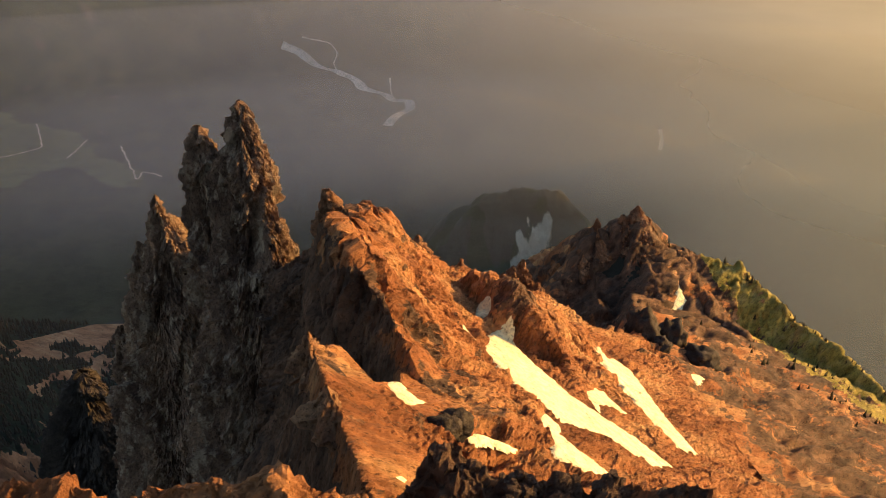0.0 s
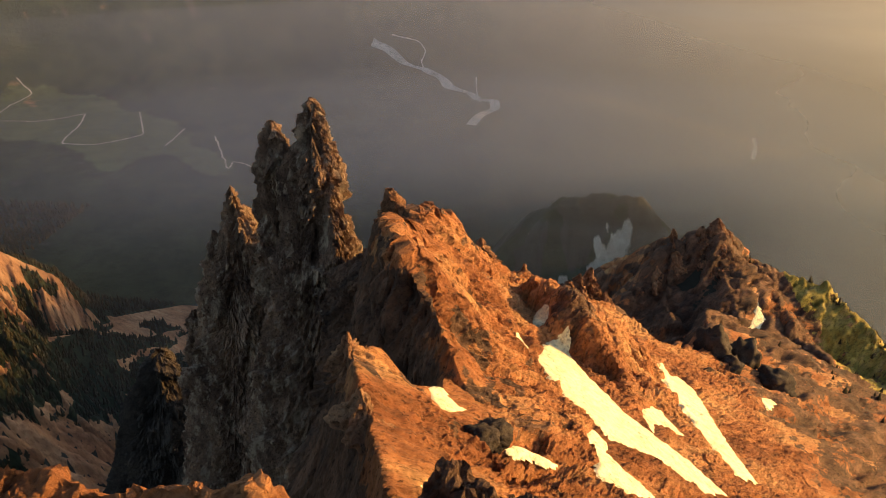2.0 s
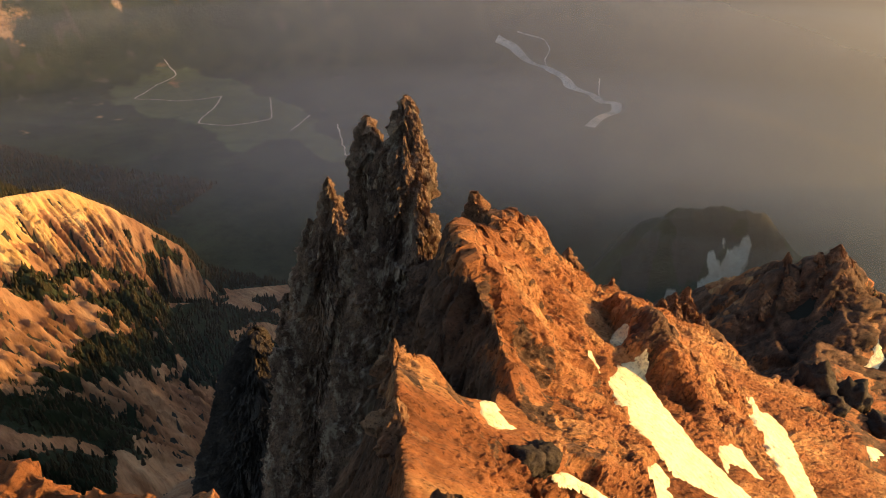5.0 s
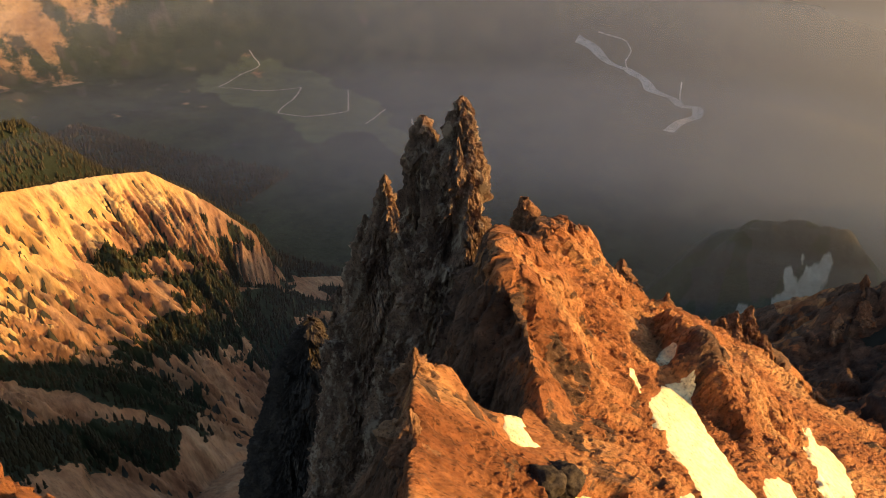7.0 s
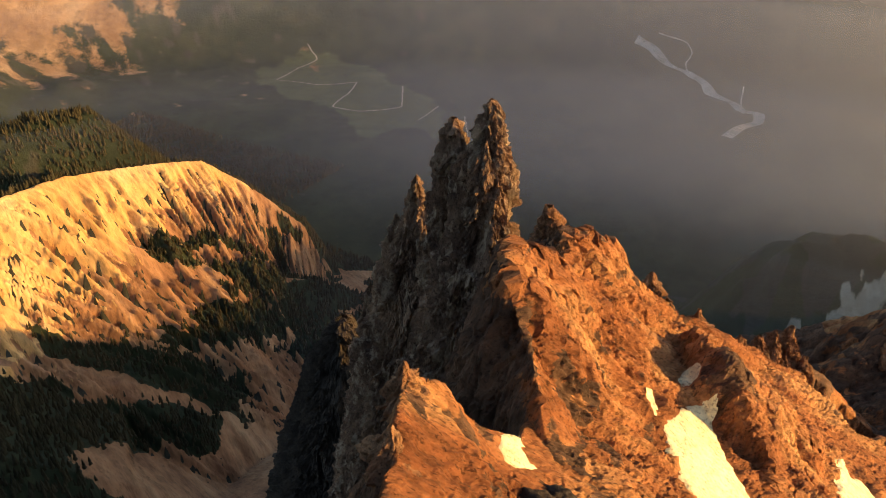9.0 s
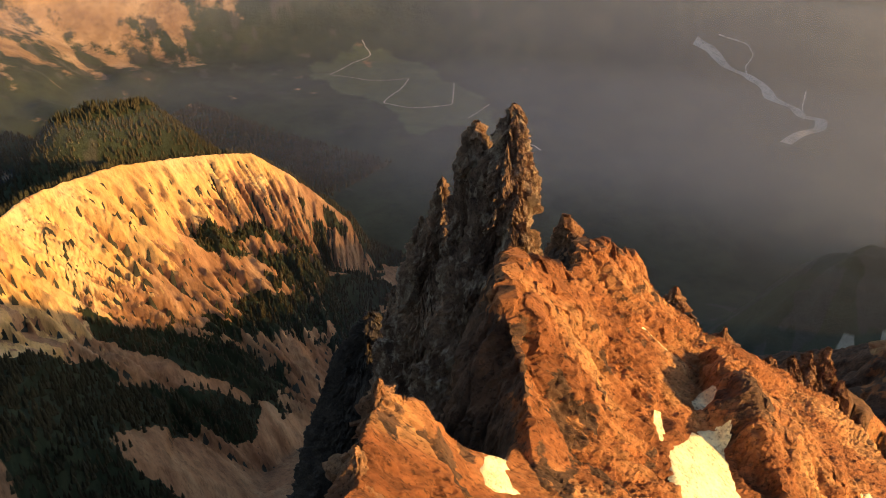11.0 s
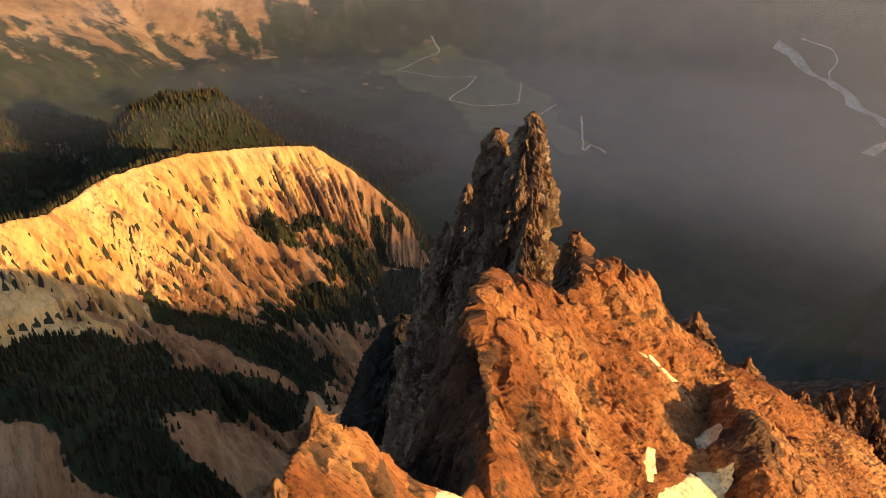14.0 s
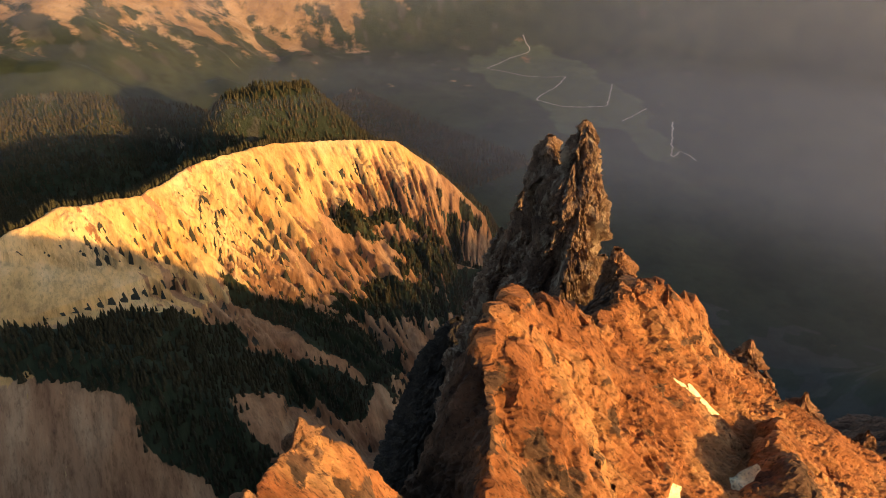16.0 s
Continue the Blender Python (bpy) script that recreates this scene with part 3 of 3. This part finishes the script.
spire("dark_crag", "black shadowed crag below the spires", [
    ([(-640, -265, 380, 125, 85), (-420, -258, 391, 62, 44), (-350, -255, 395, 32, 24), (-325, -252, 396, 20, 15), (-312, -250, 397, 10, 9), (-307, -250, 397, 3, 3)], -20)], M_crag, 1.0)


def boulder(x, y, size, mat, label, squash=0.9):
    bm = bmesh.new()
    bmesh.ops.create_icosphere(bm, subdivisions=4, radius=size)
    p = np.array([v.co for v in bm.verts]) + (x, y, 0)
    bl, rim = blocks(p[:, 0] / (0.7 * size), p[:, 1] / (0.7 * size), p[:, 2] / (0.7 * size))
    k = 1 + 0.22 * bl * step(0, 0.3, rim) + 0.3 * (crags(p[:, 0] / size, p[:, 1] / size, p[:, 2] / size, 4, 0.6) - 1.1)
    for v, s in zip(bm.verts, k):
        v.co = Vector((v.co.x * s, v.co.y * s, v.co.z * s * squash))
    me = bpy.data.meshes.new("boulder")
    bm.to_mesh(me)
    bm.free()
    me.materials.append(mat)
    me.polygons.foreach_set("use_smooth", np.full(len(me.polygons), True))
    ob = new("boulder", me)
    z = float(massif(np.array([float(x)]), np.array([float(y)]))[0])
    ob.location = (x, y, z + 0.25 * size)
    return tagged(ob, label, "boulder", "boulders on the slope")


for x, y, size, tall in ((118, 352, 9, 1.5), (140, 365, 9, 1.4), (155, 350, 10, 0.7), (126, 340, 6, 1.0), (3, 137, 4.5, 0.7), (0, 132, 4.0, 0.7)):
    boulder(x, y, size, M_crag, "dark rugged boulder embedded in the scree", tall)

# ---- valley, hills ----
TREES_A = [(-984, 209), (-1005, 310), (-1043, 464), (-1034, 569), (-956, 557), (-920, 660), (-836, 757), (-788, 702), (-858, 638), (-821, 490), (-768, 424), (-719, 427), (-677, 474), (-638, 484), (-669, 374), (-704, 322), (-761, 302), (-827, 326), (-890, 244), (-946, 192)]
TREES_B = [(-1149, 641), (-1084, 688), (-1010, 757), (-966, 838), (-884, 861), (-824, 792), (-914, 765), (-965, 721), (-1041, 670), (-1105, 635)]
TREES_C = [(-1241, 936), (-1176, 1017), (-1105, 1098), (-1000, 1290), (-900, 1400), (-940, 1230), (-1037, 1109), (-1142, 1005)]
MEADOW = [(-2740, 3039), (-2663, 3413), (-2230, 3451), (-1681, 3132), (-1206, 2688), (-1096, 2536), (-1218, 2484), (-1549, 2751), (-1601, 2460), (-1982, 2698), (-2432, 2801)]
SCAR = [(183, 1435), (243, 1470), (226, 1422), (178, 1368), (115, 1329), (107, 1355), (143, 1392)]


def woods(x, y, z):
    """Where trees stand: about 1 in the woods, 0 on open ground."""
    n = fbm(x / 110, y / 110, 0 * x + 6, 3)
    m = np.full(x.shape, -200.0)
    for pts in (TREES_A, TREES_B, TREES_C):
        m = np.maximum(m, inside(x, y, pts))
    w = step(-25, 15, m + 25 * n)
    # woods under the low spur, parted by bare gullies that run straight down
    d, h, t, side = along(x, y, SPUR_LOW)
    rills = crags(t * 600 / 60 + 0.3 * n, d / 500, 0 * x + 3, 2, 0.6)
    low = step(45, 90, d + 25 * n) * step(300, 230, d) * step(1.38, 1.18, rills) * step(-0.55, -0.2, n) * step(-835, -885, z + 40 * n)
    w = np.maximum(w, np.where(side < 0, low, step(36, 22, d + 8 * n) * step(0.25, 0.4, t)))
    d, h, t, side = along(x, y, BLUFF)
    w = np.maximum(w, np.where(side > 0, step(4, 14, d), 0.0))
    w = np.maximum(w, np.where((side < 0) & (t > 0.78), step(-0.1, 0.25, n), 0.0))
    r = np.hypot(x, y)
    return np.where(x < -1500, np.clip(0.95 + n - 0.0006 * np.maximum(-x - 2700, 0), 0, 1), np.where(r > 1900, 1.0, w))


def rust_and_shade(x, y, z):
    n = fbm(x / 70, y / 70, z / 40, 3)
    d, h, t, side = along(x, y, BLUFF)
    q = t * 9 * 185 + 16 * fbm(x / 260, y / 260, 0 * x, 2)
    # brown dirt in the gullies, deepened to paint in their shade
    hollow = 0.66 - crags(q / 50, d / 420, 0 * x + 1, 3, 0.66) * 0.6
    face = np.clip(0.3 * n + hollow + 0.5 * bump(x, y, -1240, 1180, 130) + 0.3 * bump(x, y, -1100, 900, 150), 0, 1)
    # shaded foot and near upland painted browner to darken them
    foot = 0.62 * step(-700, -840, z + 30 * n) + 0.55 * step(-980, -880, x + 30 * n) * step(700, 560, y)
    return np.clip(face + foot, 0, 1)


def meadow(x, y, z):
    return step(-60, 60, inside(x, y, MEADOW) + 50 * fbm(x / 150, y / 150, 0 * x, 3)) * 0.5


def bare(x, y, z):
    upl = np.where((x < -2300), np.clip((-x - 3100) / 1300, 0, 0.45) + 0.35 * fbm(x / 260, y / 110, 0 * x + 9, 4), 0.0)
    return np.clip(upl, 0, 1)


def scar(x, y, z):
    """The pale slide on the round hill, torn into tongues that run downhill."""
    n = fbm(x / 60, y / 60, 0 * x + 2, 3) + 0.8 * perlin((x - y) / 22, (x + y) / 160, 0 * x)
    return 0.75 * step(-15, 15, inside(x, y, SCAR) + 30 * n)


def polar_land():
    az = np.radians(np.concatenate([np.arange(-105, 66, 0.3), np.arange(66, 255, 3.0)]))
    r = np.concatenate([[0.05], np.geomspace(60, 4950, 280)])
    rr, aa = np.meshgrid(r, az, indexing="ij")
    x, y = rr * np.sin(aa), rr * np.cos(aa)
    z = valley(x, y) - 6.0
    at = {"woods": woods(x, y, z), "meadow": meadow(x, y, z), "bare": bare(x, y, z), "scar": scar(x, y, z)}
    return mesh_ob("ground", np.stack([x, y, z], -1).reshape(-1, 3), quads(len(r), len(az), True)[:, ::-1], M_ground, True, at)


tagged(polar_land(), "hazy forested valley floor and far hills", "ground", kind="structure")
bluff = field("badlands_bluff", (-1560, -560, 100, 1640), 4.0, valley, M_bad, lambda x, y, z: 0.8 * fbm(x / 12, y / 12, z / 60, 3), marks={"woods": lambda x, y, z: woods(x, y, z), "rust_and_shade": rust_and_shade})
tagged(bluff, "eroded pale badlands hillside with sunlit gullies and dark woods", "hillside", kind="structure")


# ---- trees ----
def conifer_mesh(sides=6):
    v, f = [], []
    for low, high, wide in ((0.08, 0.62, 0.2), (0.4, 1.0, 0.13)):
        k = len(v)
        for i in range(sides):
            a = 2 * math.pi * i / sides
            q = wide * (0.75 + 0.5 * random.random())
            v.append((q * math.cos(a), q * math.sin(a), low + 0.06 * random.random()))
        v.append((0, 0, high))
        f += [(k + i, k + (i + 1) % sides, k + sides) for i in range(sides)]
    return np.array(v), np.array(f)


def forest(name, label, box, count, mask, ground, size=(11, 22)):
    rs = np.random.RandomState(len(name) + count)
    x, y = rs.uniform(box[0], box[1], count), rs.uniform(box[2], box[3], count)
    z = ground(x, y)
    ok = rs.rand(count) < mask(x, y, z)
    x, y, z = x[ok], y[ok], z[ok]
    h = rs.uniform(*size, len(x))
    forms = [conifer_mesh() for _ in range(5)]
    vs, fs, k = [], [], 0
    for i in range(5):
        tv, tf = forms[i]
        sel = np.arange(len(x)) % 5 == i
        n = sel.sum()
        w = rs.uniform(0.8, 1.3, n)
        v = tv[None] * np.stack([h[sel] * w, h[sel] * w, h[sel]], -1)[:, None, :] + np.stack([x[sel], y[sel], z[sel] - 1.0], -1)[:, None, :]
        vs.append(v.reshape(-1, 3))
        fs.append((tf[None] + (np.arange(n) * len(tv))[:, None, None]).reshape(-1, 3) + k)
        k += n * len(tv)
    return tagged(mesh_ob(name, np.concatenate(vs), np.concatenate(fs), M_leaf), label, "forest", kind="stuff")


forest("bluff_forest", "dark conifer forest along the bluff and its gullies", (-1560, -560, 100, 1640), 26000, woods, valley)
forest("mesa_forest", "conifers on the flat-topped hill and slopes behind", (-2700, -1560, 300, 2200), 22000, woods, lambda x, y: valley(x, y) - 6, (14, 24))


def conifer(x, y, h, z):
    """One spruce: a trunk and a crown of drooping ragged whorls."""
    ob = tagged(new("conifer"), "slim dark green conifer on the bluff's rim", "tree", "conifers along the rim")
    ob.location = (x, y, z - 0.5)
    a = np.linspace(0, 2 * math.pi, 7)[:-1]
    ring = lambda r, zz: np.stack([r * np.cos(a), r * np.sin(a), 0 * a + zz], -1)
    mesh_ob("trunk", np.concatenate([ring(0.022 * h, 0), ring(0.008 * h, 0.8 * h)]), quads(2, 6, True), M_bark).parent = ob
    vs, fs, k = [], [], 0
    for i in range(7):
        low = h * (0.1 + 0.115 * i)
        r = h * 0.17 * (1 - i / 8.0)
        n = 9
        w = np.linspace(0, 2 * math.pi, n + 1)[:-1] + random.random()
        q = r * np.where(np.arange(n) % 2 == 0, 1.0, 0.6) * np.array([0.8 + 0.4 * random.random() for _ in range(n)])
        vs.append(np.concatenate([np.stack([q * np.cos(w), q * np.sin(w), low - 0.25 * q], -1), [[0, 0, low + 0.24 * h]]]))
        fs.append(np.array([(k + j, k + (j + 1) % n, k + n) for j in range(n)]))
        k += n + 1
    mesh_ob("crown", np.concatenate(vs), np.concatenate(fs), M_leaf).parent = ob
    return ob


kinds = [conifer(-1440 - 6 * k, 900, h, float(valley(np.array([-1440.0 - 6 * k]), np.array([900.0]))[0])) for k, h in enumerate((13.0, 16.0, 19.0))]
rim = np.array(BLUFF[:7], float)
for k in range(150):
    s = random.uniform(0.0, 5.99)
    i = int(s)
    p = rim[i] + (rim[i + 1] - rim[i]) * (s - i)
    n = np.array([-(rim[i + 1] - rim[i])[1], (rim[i + 1] - rim[i])[0]])
    n = n / np.linalg.norm(n) * random.uniform(5, 24)
    x, y = p[0] + n[0], p[1] + n[1]
    copy_thing(kinds[k % 3], pose(x, y, float(valley(np.array([x]), np.array([y]))[0]) - 0.5, 0, 0, random.uniform(0, 360)))


def ridge_trees(x, y, z):
    d, h, t, side = along(x, y, PEAK)
    return np.where((t > 0.52) & (d < 12) & (side > 0), 0.8, 0) + np.where((t > 0.5) & (side < 0) & (d < 120), 0.02 + 0.25 * (fbm(x / 25, y / 25, 0 * x, 2) > 0.35), 0)


forest("ridge_forest", "small conifers along the grassy shoulder's crest", (190, 400, 330, 600), 5000, ridge_trees, massif, (3, 7))


# ---- river, paths ----
def ribbon(name, pts, width, mat, lift, ground, label, cat, kind="structure", wobble=0.3):
    p = np.array(pts, float)
    seg = np.concatenate([[0], np.cumsum(np.linalg.norm(np.diff(p, axis=0), axis=1))])
    s = np.arange(0, seg[-1], 12.0)
    x, y = np.interp(s, seg, p[:, 0]), np.interp(s, seg, p[:, 1])
    for _ in range(3):
        x[1:-1], y[1:-1] = (x[:-2] + 2 * x[1:-1] + x[2:]) / 4, (y[:-2] + 2 * y[1:-1] + y[2:]) / 4
    o = 0 * s
    x, y = x + width * wobble * perlin(s / (4 * width), o, o), y + width * wobble * perlin(s / (4 * width), o + 7, o)
    tx, ty = np.gradient(x), np.gradient(y)
    n = np.hypot(tx, ty)
    wide = width * (0.75 + 0.5 * perlin(s / (3 * width), o + 3, o))
    cols = []
    for q in np.linspace(-0.5, 0.5, 4):
        cx, cy = x - ty / n * wide * q, y + tx / n * wide * q
        cols.append(np.stack([cx, cy, ground(cx, cy) + lift], -1))
    v = np.stack(cols, 1)
    return tagged(mesh_ob(name, v.reshape(-1, 3), quads(len(s), 4), mat, True), label, cat, kind=kind)


RIVER = [(-939, 4249), (-837, 4220), (-730, 4138), (-594, 4083), (-514, 3953), (-434, 3769), (-309, 3699), (-255, 3563), (-170, 3579), (-164, 3430), (-213, 3321), (-258, 3175)]
ribbon("river", RIVER, 66, M_gravel, 4, valley, "pale braided river bed in the valley", "river")
ribbon("river_arm", [(-830, 4310), (-664, 4303), (-618, 4256), (-636, 4169), (-600, 4085)], 9, M_gravel, 4, valley, "narrow side arm of the pale river bed", "river")
ribbon("river_arm", [(-295, 3959), (-275, 3728), (-239, 3525)], 9, M_gravel, 4, valley, "narrow side arm of the pale river bed", "river")
ribbon("forest_road", [(-2644, 3406), (-2540, 3359), (-2561, 3190), (-2530, 2963), (-2313, 3014), (-2153, 3179), (-2069, 2966), (-1985, 2712), (-1841, 2738), (-1716, 2913), (-1796, 3053), (-1893, 3220)], 8, M_path, 3, valley, "pale zigzag dirt road over a meadow", "road", wobble=0.8)
ribbon("forest_road", [(-1559, 2797), (-1575, 3032)], 8, M_path, 3, valley, "short pale dirt road", "road", wobble=1.0)
ribbon("forest_road", [(-1400, 2958), (-1274, 2730), (-1182, 2568), (-1193, 2658), (-1102, 2616)], 9, M_path, 3, valley, "winding pale dirt track", "road", wobble=1.0)
ribbon("forest_road", [(1069, 4375), (1113, 4323), (1145, 4240)], 14, M_path, 3, valley, "pale straight track on the far hillside", "road")
ribbon("river_arm", [(985, 3120), (960, 2990), (925, 2900)], 22, M_gravel, 3, valley, "pale gravel bar", "river")


# ---- haze over the valley: flat sheets, sun glow put into tint and density ----
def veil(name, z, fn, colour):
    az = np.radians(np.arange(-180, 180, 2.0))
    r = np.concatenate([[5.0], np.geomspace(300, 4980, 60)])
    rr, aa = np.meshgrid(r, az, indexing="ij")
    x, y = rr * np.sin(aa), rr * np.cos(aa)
    ob = mesh_ob(name, np.stack([x, y, np.full(x.shape, float(z))], -1).reshape(-1, 3), quads(len(r), len(az), True)[:, ::-1], haze_material(name, colour), True, {"veil": fn(rr, np.degrees(aa), x, y), "sun_glow": step(-35, 55, np.degrees(aa))})
    return tagged(ob, "thin sheet standing in for evening haze, sun glow painted in", "haze", kind="structure")


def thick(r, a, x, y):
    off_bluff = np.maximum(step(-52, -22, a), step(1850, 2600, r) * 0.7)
    # denser towards the sun: its glow is painted into the sheets
    sun_glow = step(-45, 58, a)
    return off_bluff * step(150, 1200, r) * (0.58 + 0.42 * step(1000, 2600, r)) * (0.098 + 0.45 * sun_glow ** 1.7)


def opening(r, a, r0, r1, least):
    """Thins the haze sheets nearby, less so towards the sun, to paint in its glow."""
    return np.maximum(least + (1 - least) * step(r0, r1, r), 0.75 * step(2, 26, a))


# cool tint away from the sun, yellow glow painted in towards it
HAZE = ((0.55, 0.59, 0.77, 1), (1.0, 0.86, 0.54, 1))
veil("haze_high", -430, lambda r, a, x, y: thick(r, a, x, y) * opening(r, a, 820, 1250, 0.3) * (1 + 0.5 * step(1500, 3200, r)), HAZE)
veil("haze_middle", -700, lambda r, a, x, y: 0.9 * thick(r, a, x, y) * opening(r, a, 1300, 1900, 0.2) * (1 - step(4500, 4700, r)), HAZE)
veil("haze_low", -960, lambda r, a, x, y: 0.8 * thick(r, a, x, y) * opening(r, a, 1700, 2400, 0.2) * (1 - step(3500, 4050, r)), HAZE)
